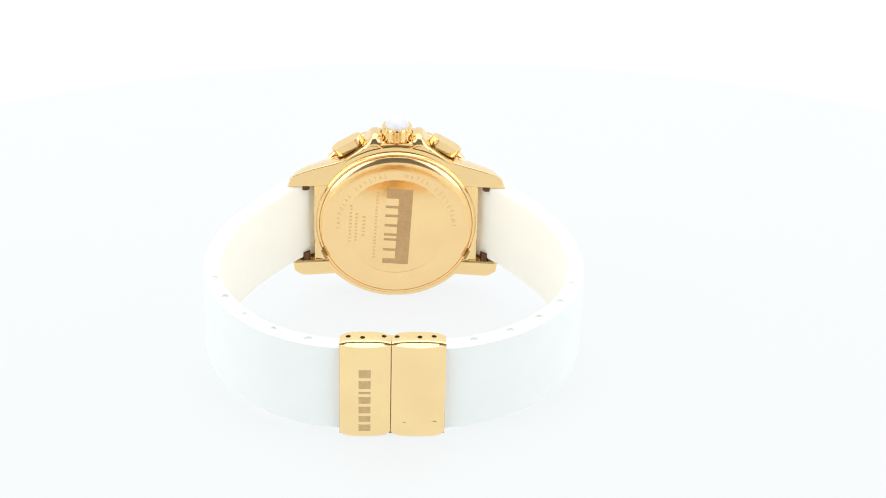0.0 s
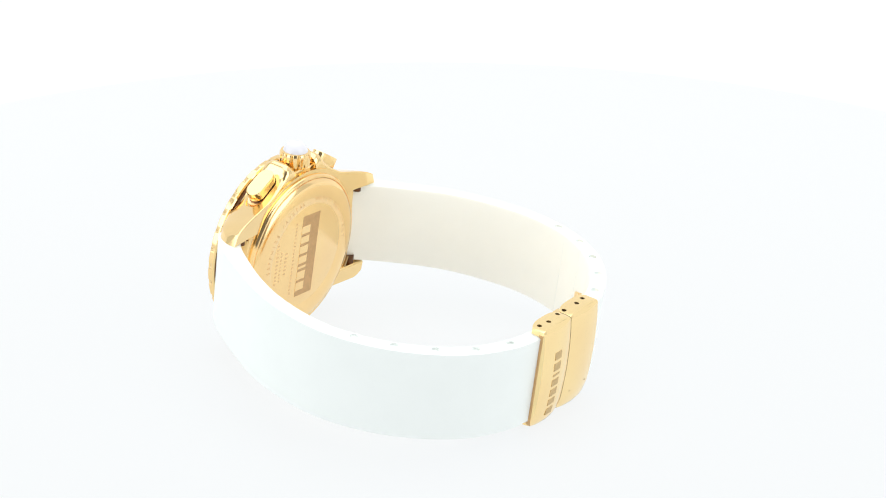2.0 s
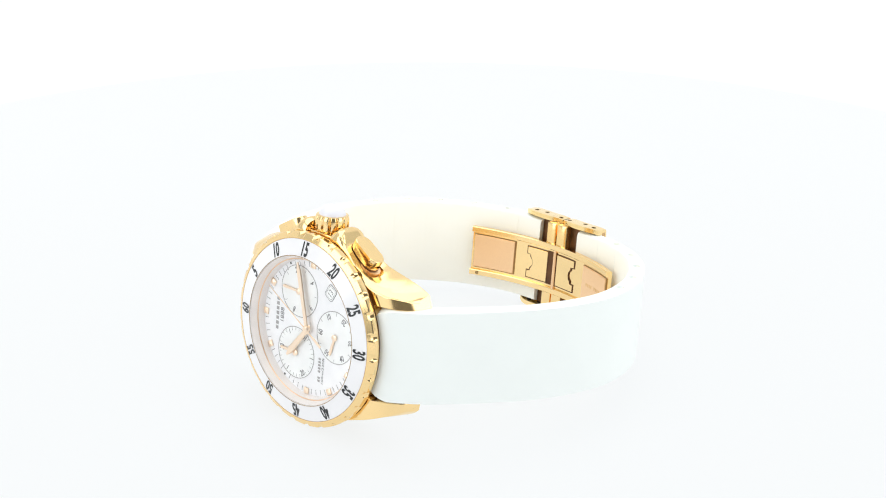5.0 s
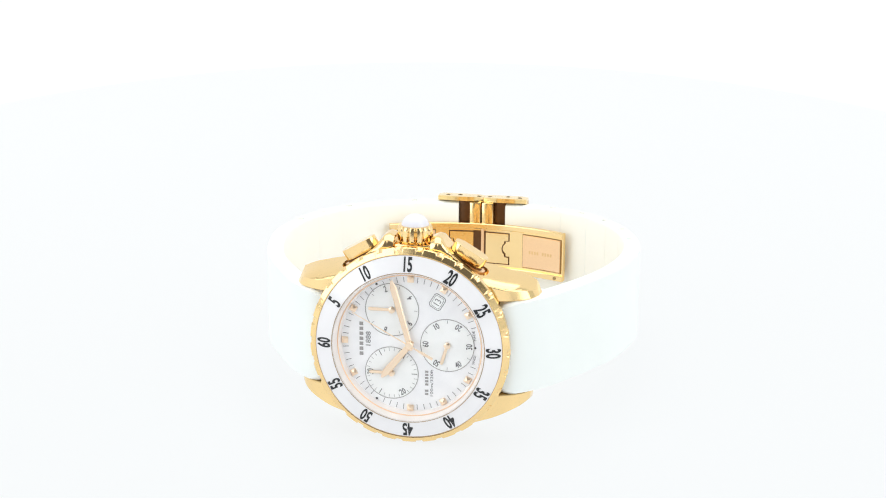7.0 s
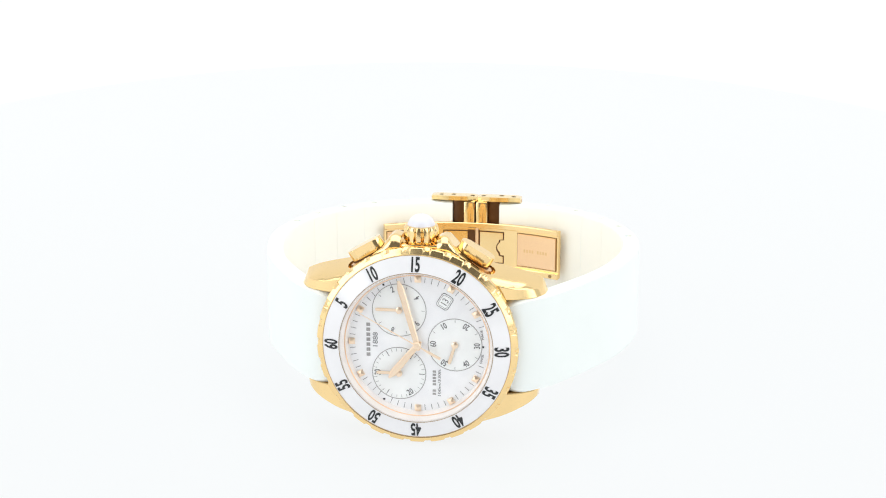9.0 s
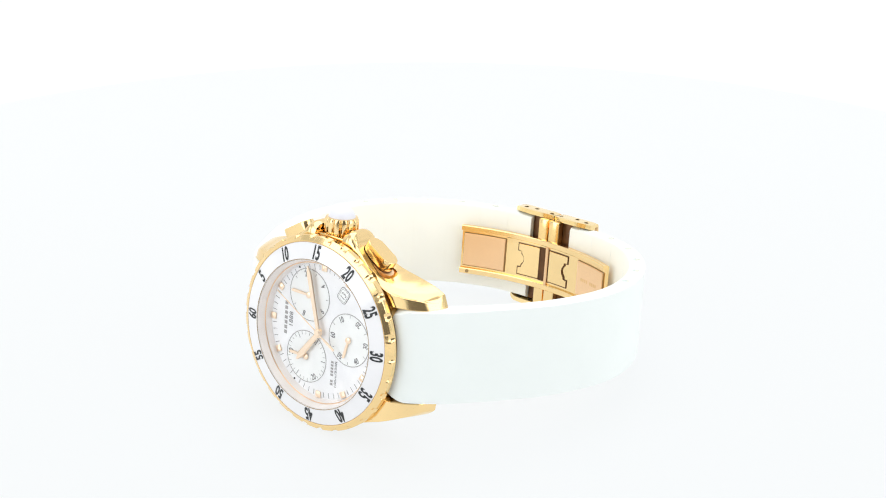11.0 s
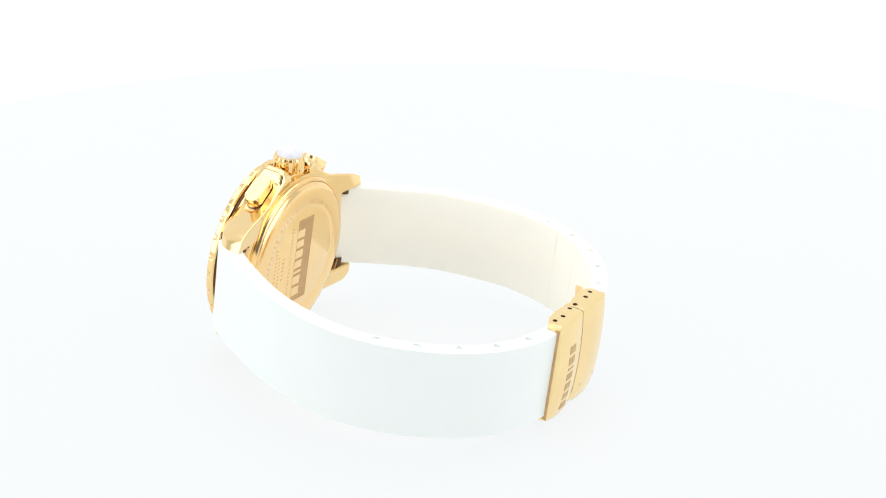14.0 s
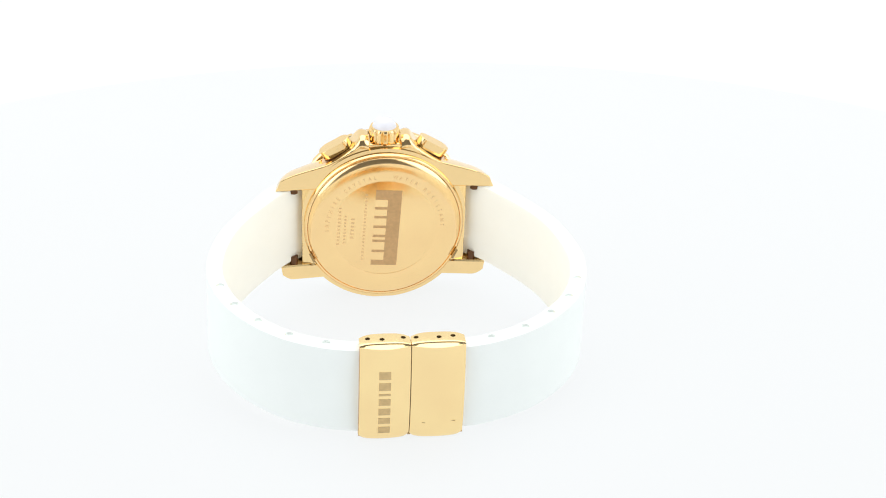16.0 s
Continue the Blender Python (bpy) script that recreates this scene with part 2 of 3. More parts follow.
def build_case():
    pts = []
    for k in range(180):
        a = radians(2 * k)
        x, y = 18.3 * math.cos(a), 18.3 * math.sin(a)
        pts.append((max(-17.7, min(17.7, x)), y))
    part("case_body", prism(pts, -9.9, -3.05, 0.5, 3), GOLD, watch, smooth=30)
    part("case_shoulder", box(-17.72, 17.72, -11.0, 11.0, -9.85, -7.2, 0.3), GOLD, watch, smooth=30)
    # rounded step towards the back
    part("case_ring", lathe([(16.3, -9.5), (17.35, -9.6), (17.4, -9.95), (17.3, -10.35), (17.0, -10.65), (16.65, -10.7), (16.45, -10.4)], 144), GOLD_BACK, watch)
    # the crown-side lugs run up into the shoulders that guard the crown
    ups = catmull([(3.5, 20.2), (4.5, 20.6), (5.4, 20.3), (6.2, 19.3), (7.2, 18.0), (9.4, 16.3), (11.9, 14.9), (14.0, 14.25), (17.0, 13.5), (19.5, 12.8), (21.2, 12.15), (22.5, 11.5)], 8)
    lows = catmull([(10.0, 15.7), (13.0, 14.6), (16.0, 13.6), (18.6, 12.6), (20.6, 11.7), (22.1, 10.8)], 8)
    fall = catmull([(3.0, -2.9), (13.0, -3.0), (15.5, -3.15), (17.5, -3.7), (19.4, -4.6), (20.9, -5.8), (21.9, -7.2), (22.6, -9.0)], 12)
    spread = (0.015, 0.1, 0.25, 0.4, 0.55, 0.7, 0.85, 0.95, 0.985)

    def between(p, q):
        return [(p[0] + (q[0] - p[0]) * u, p[1] + (q[1] - p[1]) * u) for u in spread]

    def bowed(p, q):
        """Like between, but falling away towards the front."""
        return [(p[0] + (q[0] - p[0]) * u ** 0.62, p[1] + (q[1] - p[1]) * u) for u in spread]

    for sx in (1, -1):
        for sy, table in ((1, ups), (-1, lows)):
            bm = bmesh.new()
            rings = []
            for p in table:
                x, y = p[0], p[1]
                k = max(0.0, min(1.0, (x - 13.0) / 9.2))
                zt = min(fall, key=lambda q: abs(q[0] - x))[1]
                zt = next((q[1] + (w[1] - q[1]) * (x - q[0]) / (w[0] - q[0]) for q, w in zip(fall, fall[1:]) if q[0] <= x <= w[0]), zt)
                zb = -9.6 - 0.4 * min(1.0, max(0.0, (x - 8.0) / 5.0)) - 1.0 * k
                yi = 9.0 + 3.5 * min(1.0, max(0.0, (14.0 - x) / 4.0)) if sy > 0 else 9.3
                if sy > 0:
                    wide = max(0.0, min(1.0, (x - 8.0) / 7.0))
                    yo, yf = y + 0.1 * k, y - 2.1 * wide * wide * (3 - 2 * wide) * (1 - 0.45 * max(0.0, (x - 18.0) / 4.5))
                else:
                    yf, yo = y, max(math.sqrt(max(0.0, 330.0 - x * x)), 12.8 - 1.3 * max(0.0, (x - 19.5) / 2.6) ** 2)
                r = 0.16 + 0.5 * max(0.0, min(1.0, (12.0 - x) / 5.0)) + 1.6 * min(1.0, max(0.0, (7.4 - x) / 2.6))
                rb = max(0.25, r)
                front = [(yf - r + r * math.sin(radians(t)), zt - r + r * math.cos(radians(t))) for t in (0, 22.5, 45, 67.5, 90)]
                back = [(yo - rb + rb * math.sin(radians(t)), zb + rb - rb * math.cos(radians(t))) for t in (90, 67.5, 45, 22.5, 0)]
                sec = [(yi, zb + 0.3), (yi, zt - 0.2), (yi + 0.15, zt)]
                sec += between(sec[-1], front[0]) + front + bowed(front[-1], back[0]) + back + between(back[-1], (yi + 0.3, zb)) + [(yi + 0.3, zb)]
                lean = max(0.0, (x - 15.0) / 7.2)
                rings.append([bm.verts.new((sx * (x + lean * (0.38 * (y - yy) - 0.1 * (zz - zb)) * (0.4 if sy < 0 else 1.0)), sy * yy, zz)) for yy, zz in sec])
            for p, q in zip(rings, rings[1:]):
                m = len(p)
                for i in range(m):
                    bm.faces.new((p[i], p[(i + 1) % m], q[(i + 1) % m], q[i]))
            bm.faces.new(rings[0])
            bm.faces.new(rings[-1])
            if sy > 0:
                slot = prism(rounded(8.5, 3.7, 1.75, 8), 0.3, 7.0)
                bm = cut(bm, moved(slot, pusher_frame(sx) @ Matrix.Translation((0.65 * sx, 0, 0))))
            part("lug", bm, GOLD, watch, smooth=38)
    # Short bar ends; the dark gap around them is put into their colour.
    for sx in (1, -1):
        for y0, y1 in ((8.0, 9.05), (-9.4, -7.5)):
            part("spring_bar", moved(solid_lathe([(0.9, y0), (0.9, y1)], 20), Matrix.Translation((sx * 19.5, 0, -9.3)) @ Matrix.Rotation(radians(-90), 4, "X")), CAVITY_SHADE, watch)
    part("crown_seat", box(-3.6, 3.6, 17.0, 18.9, -9.0, -3.6, 0.3), GOLD, watch)


def build_bezel():
    def notch(a, i, r, z):
        d = (math.degrees(a) + 6) % 12 - 6
        k = max(0.0, 1 - (d / 2.3) ** 2)
        if i in (4, 5):
            return r - (0.34, 0.32)[i - 4] * k, z - (0.22, 0.34)[i - 4] * k
        return r, z
    prof = [(17.0, -2.55), (18.7, -2.55), (19.0, -2.3), (19.04, -2.0), (19.02, -1.25), (18.9, -1.05), (18.52, -0.83), (17.92, -0.48), (17.80, -0.50), (17.78, -0.66), (17.2, -1.3)]
    bezel = part("bezel", lathe(prof, 900, notch), GOLD, watch, "gold bezel with notched rim", smooth=26)
    # Dark ring: shade of the joint under the bezel put into colour.
    part("bezel_gap", lathe([(17.0, -3.2), (18.35, -3.2), (18.35, -2.45), (17.0, -2.45)], 120), CAVITY_SHADE, watch)
    insert = part("bezel_insert", lathe([(17.72, -0.9), (17.72, -0.56), (17.64, -0.46), (14.62, 0.30), (14.45, 0.22), (14.45, -0.6)], 180), CERAMIC, bezel, "white ceramic ring with black minute numerals")
    part("insert_edge", lathe([(17.80, -0.9), (17.80, -0.49), (17.71, -0.49), (17.71, -0.9)], 180), ENGRAVED, bezel)
    for m in range(5, 61, 5):
        d = minute(m)
        bm = lettering(str(m), 2.85, 0.53, 0.03, 0.03)
        moved(bm, turn_z(d - 90) @ Matrix.Translation((0, 16.12, -0.055)) @ Matrix.Rotation(-math.atan2(0.76, 3.02), 4, "X"))
        part("numeral", bm, BLACK, insert, smooth=0)
    part("gasket", lathe([(14.58, 0.29), (14.48, 0.29), (14.48, 0.335), (14.58, 0.335)], 120), DARK_MARKS_GAPS, insert)
    dome = solid_lathe([(14.42, 0.18), (14.4, 0.27), (14.2, 0.42), (9.0, 0.47), (4.0, 0.5)], 96)
    bmesh.ops.delete(dome, geom=[f for f in dome.faces if all(v.co.z < 0.2 for v in f.verts)], context="FACES_ONLY")
    glass = part("crystal", dome, GLASS, watch, "clear sapphire crystal")
    glass.visible_shadow = False
    part("flange", lathe([(14.44, 0.15), (14.3, 0.12), (13.75, -1.2), (13.68, -1.22), (13.25, -2.45), (13.25, -2.75), (14.44, -2.75)], 120), FLANGE, watch, "beige reflective inner ring")
    part("flange_line", lathe([(13.80, -1.12), (13.74, -1.05), (13.62, -1.2), (13.70, -1.3)], 120), ROSE_BRUSHED, watch)


def dial_bm(bm, dx, dy, z, deg=0.0):
    """Place a mesh drawn for an upright watch (12 up) at (dx, dy) on the dial."""
    return moved(bm, turn_z(90) @ at(dx, dy, z, deg))


DIAL_Z = -2.55


def hand(name, parent, cx, cy, z, vx, vy, profile, mat, label=""):
    """profile: (along, half width) pairs; a slim bar with a ridge."""
    bm = bmesh.new()
    low = [bm.verts.new((s, w, 0)) for s, w in profile] + [bm.verts.new((s, -w, 0)) for s, w in profile[::-1]]
    hi = [bm.verts.new((s, w * 0.7, 0.16)) for s, w in profile] + [bm.verts.new((s, -w * 0.7, 0.16)) for s, w in profile[::-1]]
    n = len(low)
    bm.faces.new(low[::-1])
    bm.faces.new(hi)
    for i in range(n):
        bm.faces.new((low[i], low[(i + 1) % n], hi[(i + 1) % n], hi[i]))
    moved(bm, at(cx, cy, z, math.degrees(math.atan2(vy, vx))))
    return part(name, bm, mat, parent, label, smooth=20)


def build_dial():
    dial = part("dial", solid_lathe([(13.4, DIAL_Z - 0.4), (13.4, DIAL_Z)], 120), PEARL, watch, "white mother-of-pearl dial with three subdials")
    z = DIAL_Z + 0.012
    for m in range(60):
        if m % 5 == 0 or 27 < m < 33:
            continue
        bm = box(12.0, 13.05, -0.05, 0.05, 0, 0.02)
        part("minute_mark", moved(bm, at(0, 0, z, minute(m))), GREY, dial, smooth=0)
    for m in (5, 15, 20, 25, 35, 40, 45, 55, 60):
        frame_bm = box(12.0, 13.2, -0.62, 0.62, 0, 0.32, 0.1)
        ix = part("hour_index", moved(frame_bm, at(0, 0, z, minute(m))), ROSE, dial, "rose-gold square hour index")
        tip = bmesh.new()
        apex = tip.verts.new((12.6, 0, 0.48))
        foot = [tip.verts.new((12.6 + 0.5 * u, 0.52 * v, 0.3)) for u, v in ((1, 1), (-1, 1), (-1, -1), (1, -1))]
        tip.faces.new(foot[::-1])
        for q in range(4):
            tip.faces.new((foot[q], foot[(q + 1) % 4], apex))
        part("pyramid", moved(tip, at(0, 0, z, minute(m))), ROSE, ix, smooth=0)
    for m in (10, 50):
        part("dot", moved(solid_lathe([(0.22, 0), (0.22, 0.04)], 16), at(13.0 * math.cos(radians(minute(m))), 13.0 * math.sin(radians(minute(m))), z)), BLACK, dial, smooth=0)
    # subdials: centre (x, y)
    R = 5.15
    subs = {"seconds": (7.0, 0.15), "tenths": (-3.55, 6.45), "minutes": (-3.6, -5.95)}
    for key, (cx, cy) in subs.items():
        sd = part("subdial", moved(solid_lathe([(R - 0.1, 0.0), (R - 0.1, 0.012)], 72), at(cx, cy, z)), SUBDIAL, dial, "round white subdial with grey ring")
        part("ring", moved(lathe([(R, 0.0), (R, 0.05), (R - 0.13, 0.05), (R - 0.13, 0.0)], 72), at(cx, cy, z)), RING, sd, smooth=0)
        zz = z + 0.014

        def num(txt, share, h=1.2, r=4.15):
            d = 180 - 360 * share
            bm = lettering(txt, h, 0.72, 0.02, 0.02)
            if 0.25 < share < 0.75:
                moved(bm, turn_z(180))
            part("subdial_numeral", moved(bm, at(cx, cy, zz) @ turn_z(d - 90) @ Matrix.Translation((0, r, 0))), GREY, sd, smooth=0)

        def tick(share, r0, r1, w):
            bm = box(r0, r1, -w, w, 0, 0.02)
            part("tick", moved(bm, at(cx, cy, zz, 180 - 360 * share)), GREY, sd, smooth=0)
        if key == "seconds":
            for k in range(6):
                num(("60", "10", "20", "30", "40", "50")[k], k / 6)
                tick((k + 0.5) / 6, 4.3, 4.9, 0.035)
        elif key == "tenths":
            for k in range(1, 5):
                num(str(2 * k), k / 5)
            for k in range(5):
                tick((k + 0.5) / 5, 4.2, 4.8, 0.035)
        else:
            num("30", 0.0)
            num("20", 2 / 3)
            num("10", 1 / 3)
            for k in range(30):
                if k % 10 == 0:
                    continue
                tick(k / 30, 3.8 if k % 5 == 0 else 4.3, 4.9, 0.07 if k % 5 == 0 else 0.03)
    # maker's name as a row of plain bars, then legible lines
    for k in range(7):
        part("name_bar", dial_bm(box(-0.34, 0.34, -0.36, 0.36, 0, 0.03), -2.5 + k * 0.98, 9.45, z), RING, dial, smooth=0)
    part("lettering", dial_bm(lettering("1888", 0.95, 1.15, 0.03), 0.5, 8.14, z), GREY, dial, smooth=0)
    for k in range(8):
        if k != 2:
            part("name_bar", dial_bm(box(-0.21, 0.21, -0.32, 0.32, 0, 0.03), -9.7 + k * 0.63, -3.1, z), RING, dial, smooth=0)
    part("lettering", dial_bm(lettering("100m/330ft", 0.52, 1.6, 0.03), -7.45, -4.06, z), GREY, dial, smooth=0)
    for txt, off in (("SWISS", 11), ("MADE", -11)):
        bm = lettering(txt, 0.45, 1.1, 0.03)
        part("lettering", moved(bm, turn_z(-off) @ Matrix.Translation((12.3, 0, z)) @ turn_z(90)), GREY, dial, smooth=0)
    part("dot", moved(solid_lathe([(0.2, 0), (0.2, 0.04)], 16), at(12.3, 0, z)), BLACK, dial, smooth=0)
    # date window
    dw = at(5.08, 8.5, z, 59)
    win = part("date_window", moved(prism(rounded(2.9, 2.5, 0.6), 0, 0.05), dw), GREY, dial, "rounded grey-framed date window", smooth=0)
    part("date_disc", moved(prism(rounded(2.65, 2.25, 0.5), 0, 0.06), dw), SUBDIAL, win, smooth=0)
    part("date_line", moved(prism(rounded(2.3, 1.9, 0.4), 0, 0.065), dw), GREY, win, smooth=0)
    part("date_disc", moved(prism(rounded(2.15, 1.75, 0.35), 0, 0.07), dw), SUBDIAL, win, smooth=0)
    part("date_number", moved(lettering("13", 1.25, 0.85, 0.075), dw), GREY, win, smooth=0)
    # hands
    hand("minute_hand", watch, 0, 0, -1.55, -0.273, 0.962, [(-1.0, 0.3), (0, 0.5), (1.5, 0.55), (11.4, 0.66), (12.9, 0.2)], ROSE, "rose-gold minute hand")
    hand("hour_hand", watch, 0, 0, -1.75, -0.63, -0.78, [(-1.0, 0.3), (0, 0.5), (1.5, 0.55), (7.2, 0.74), (8.6, 0.2)], ROSE, "rose-gold hour hand")
    hand("chronograph_hand", watch, 0, 0, -1.3, -0.882, 0.472, [(-5.0, 0.28), (-2.6, 0.28), (-1.2, 0.12), (0, 0.12), (12.4, 0.05)], ROSE, "thin rose-gold chronograph seconds hand")
    for (cx, cy), (vx, vy), ln in ((subs["seconds"], (-0.29, -0.96), 3.9), (subs["tenths"], (-1, 0), 4.5), (subs["minutes"], (-1, 0), 4.3)):
        h = hand("subdial_hand", watch, cx, cy, -2.35, vx, vy, [(-0.5, 0.25), (0, 0.35), (0.6, 0.27), (ln - 0.4, 0.33), (ln, 0.2)], ROSE)
        part("hub", moved(solid_lathe([(0.62, -2.36), (0.62, -2.1), (0.45, -2.0), (0.2, -1.98)], 24), at(cx, cy, 0)), ROSE, h)
    part("hand_hub", solid_lathe([(0.75, -1.8), (0.75, -1.15), (0.6, -1.0), (0.25, -0.98)], 32), ROSE, watch)


def build_crown():
    axis = Matrix.Translation((0, 0, -6.5)) @ Matrix.Rotation(radians(-90), 4, "X")

    def flute(a, i, r, z):
        if 1 <= i <= 4:
            return r - 0.36 * max(0.0, math.cos(14 * a)) ** 2, z
        return r, z
    crown = part("crown", moved(solid_lathe([(2.4, 18.4), (3.0, 19.1), (3.25, 19.35), (3.25, 21.3), (3.18, 21.7), (3.0, 22.05), (2.5, 22.15)], 196, flute), axis), GOLD, watch, "fluted gold winding crown")
    dome = [(2.6, 22.0), (2.55, 22.25), (2.38, 22.7), (2.1, 23.15), (1.7, 23.55), (1.2, 23.86), (0.6, 24.04), (0.12, 24.08)]
    part("crown_cap", moved(solid_lathe(dome, 48), axis), CABOCHON, crown, "white cabochon crown cap", smooth=60)


def build_pushers():
    for sx in (1, -1):
        m = pusher_frame(sx)
        cap = prism(rounded(7.0, 3.3, 1.5), 1.75, 3.9, 0.32, 3)
        bmesh.ops.inset_individual(cap, faces=[f for f in cap.faces if f.calc_area() > 12 and abs(f.normal.z) > 0.9], thickness=0.12)
        p = part("pusher", moved(cap, m), GOLD, watch, "oblong gold chronograph pusher")
        low = m @ Matrix.Translation((0.45 * sx, 0, 0))
        part("pusher_stem", moved(prism(rounded(7.5, 3.1, 1.45), 0.2, 1.45), low), ROSE_BRUSHED, p)
        # Dark plate under the cap paints the shaded recess round the pusher.
        part("pusher_gap", moved(prism(rounded(7.0, 3.3, 1.5), 1.4, 1.8), m), CAVITY_SHADE, p)


def build_caseback():
    prof = [(16.55, -10.0), (16.5, -10.7), (16.15, -11.1), (15.4, -11.35), (14.3, -11.55), (13.6, -11.6), (11.5, -11.6), (11.42, -11.56), (11.3, -11.6), (0.2, -11.6)]
    lid = part("case_back", solid_lathe(prof, 160), GOLD_BACK, watch, "polished gold case back with satin engraved plate")
    part("lid_groove", lathe([(16.5, -10.2), (16.85, -10.2), (16.85, -10.55), (16.5, -10.55)], 144), DARK_MARKS_GAPS, lid)
    tilt = turn_z(3.0)
    flip = Matrix.Translation((0, 0, -11.6)) @ tilt @ Matrix.Rotation(radians(180), 4, "Y")
    # engraved plate, its name left standing as a row of plain bars
    plate = part("engraved_plate", moved(box(-2.45, 3.2, -9.2, 9.2, 0.0, 0.03), flip), ENGRAVED, lid, "matt brownish engraved rectangle", smooth=0)
    y = 6.9
    for w in (1.75, 1.55, 1.75, 1.65, 0.6, 1.9, 1.9):
        part("name_bar", moved(box(-2.5, 0.25, y - w, y, 0.01, 0.05), flip), GOLD_BACK, plate, smooth=0)
        y -= w + 0.62

    def arc(txt, mid, r, h, step, inward=False):
        n = len(txt)
        for k, ch in enumerate(txt):
            if ch == " ":
                continue
            a = mid - (k - (n - 1) / 2) * step
            bm = lettering(ch, h, 0.8, 0.02)
            part("engraved_letter", moved(bm, Matrix.Translation((0, 0, -11.6)) @ Matrix.Rotation(radians(180), 4, "Y") @ turn_z(a - 90) @ Matrix.Translation((0, r, 0))), FAINT, lid, smooth=0)
    arc("SAPPHIRE CRYSTAL", 141, 12.5, 0.95, 5.4)
    arc("WATER RESISTANT", 41, 12.5, 0.95, 5.6)
    # small lines too fine to read
    for x0, y0, y1, h in ((-7.0, -3.0, 2.4, 0.75), (-8.6, -4.2, 3.0, 0.5), (-9.9, -4.6, 5.0, 0.6), (-4.4, -8.2, 8.4, 0.5)):
        n = int((y1 - y0) / 0.8)
        for k in range(n):
            yy = y0 + (k + 0.5) * (y1 - y0) / n
            part("engraved_mark", moved(box(x0 - h / 2, x0 + h / 2, yy - 0.2, yy + 0.2, 0, 0.02), flip), FAINT, lid, smooth=0)
    for sx in (1, -1):
        part("lid_notch", moved(box(-0.25, 0.25, -1.2, 1.2, 0, 0.25, 0.1), at(sx * 15.6, -7.2, -11.3, sx * -24)), DARK_MARKS_GAPS, lid)


# strap centre lines (x, z), from lug to clasp
SIX = [(16.4, -5.6), (18.8, -6.0), (22.8, -9.6), (26.7, -15.1), (30.6, -21.5), (33.8, -28.0), (36.0, -35.5), (36.9, -43.0), (36.0, -50.1), (33.4, -57.25), (29.2, -63.6), (23.6, -68.8), (16.9, -72.1), (11.5, -73.3), (6.5, -73.7)]
TWELVE = [(-16.4, -5.6), (-18.8, -6.0), (-22.7, -9.6), (-26.5, -15.1), (-30.2, -21.3), (-33.0, -27.5), (-34.9, -35.5), (-35.6, -43.5), (-34.3, -51.5), (-31.4, -58.3), (-26.9, -64.1), (-21.05, -68.9), (-14.1, -72.2), (-8.8, -73.4), (-4.1, -73.7)]
HOLES_SIX = [(36.0, -50.1), (33.4, -57.25), (29.2, -63.6), (23.6, -68.8), (16.9, -72.1)]
HOLES_TWELVE = [(-34.3, -51.5), (-31.4, -58.3), (-26.9, -64.1), (-21.05, -68.9), (-14.1, -72.2)]


def build_strap(points, holes, sx):
    path = catmull(points, 7)

    def section(i, s):
        th = 2.5 - 0.8 * min(1, s * 3.5)
        rise = -0.1 + 0.8 * min(1, max(0, s - 0.05) * 1.6)
        hw = 9.05 + 0.2 * min(1, s * 3)
        out, inn = (th, -th) if sx < 0 else (-th, th)
        c = 0.45
        ci = 0.3 + 1.6 * max(0.0, 1 - s * 14)
        sgn = 1 if out > 0 else -1
        pts = [(-hw, inn + sgn * (c + ci)), (-hw + ci, inn), (hw - ci, inn), (hw, inn + sgn * (c + ci)), (hw, out - sgn * 2 * c), (hw - 0.5 * c, out - sgn * 0.6 * c), (hw - 1.6 * c, out), (-hw + 1.6 * c, out), (-hw + 0.5 * c, out - sgn * 0.6 * c), (-hw, out - sgn * 2 * c)]
        return [(y + rise, o) for y, o in pts]
    bm = ribbon(path, section)
    cutter = bmesh.new()
    for hx, hz in holes:
        for sy in (1, -1):
            m = Matrix.Translation((hx, 0.7 + sy * 9.25, hz)) @ Matrix.Rotation(radians(90), 4, "X")
            v0 = len(cutter.verts)
            solid_lathe([(0.85, -0.55), (0.85, 0.55)], 14, None, cutter)
            cutter.verts.ensure_lookup_table()
            moved(cutter, m, cutter.verts[v0:])
        # shallow trimming groove across the inner face
        k = min(range(len(path)), key=lambda j: (path[j] - Vector((hx, hz))).length)
        run = 0.0
        while run < 3.6 and k < len(path) - 2:
            run += (path[k + 1] - path[k]).length
            k += 1
        t = (path[k + 1] - path[k - 1]).normalized()
        nx, nz = (t[1], -t[0]) if sx > 0 else (-t[1], t[0])
        gx, gz = path[k][0] + nx * 1.7, path[k][1] + nz * 1.7
        v0 = len(cutter.verts)
        box(-0.07, 0.07, -11, 11, -0.05, 0.6, 0, cutter)
        cutter.verts.ensure_lookup_table()
        rot = Matrix(((t[0], 0, nx, gx), (0, 1, 0, 0), (t[1], 0, nz, gz), (0, 0, 0, 1)))
        moved(cutter, rot, cutter.verts[v0:])
    bm = cut(bm, cutter)
    bmesh.ops.recalc_face_normals(bm, faces=bm.faces)
    for f in bm.faces:
        c = f.calc_center_median()
        f.material_index = 1 if abs(f.normal.y) < 0.6 and f.normal.x * c.x + f.normal.z * (c.z + 38) < 0 and c.z < -7.5 else 0
    strap = part("strap", bm, STRAP, watch, "white rubber strap with cream lining and small edge holes", smooth=32)
    strap.data.materials.append(LINING)
    return strap


def bow(y):
    """How far the face of a clasp cover bulges at a height y."""
    return -0.7 * max(0.0, 1 - ((y - 0.7) / 10.2) ** 2)


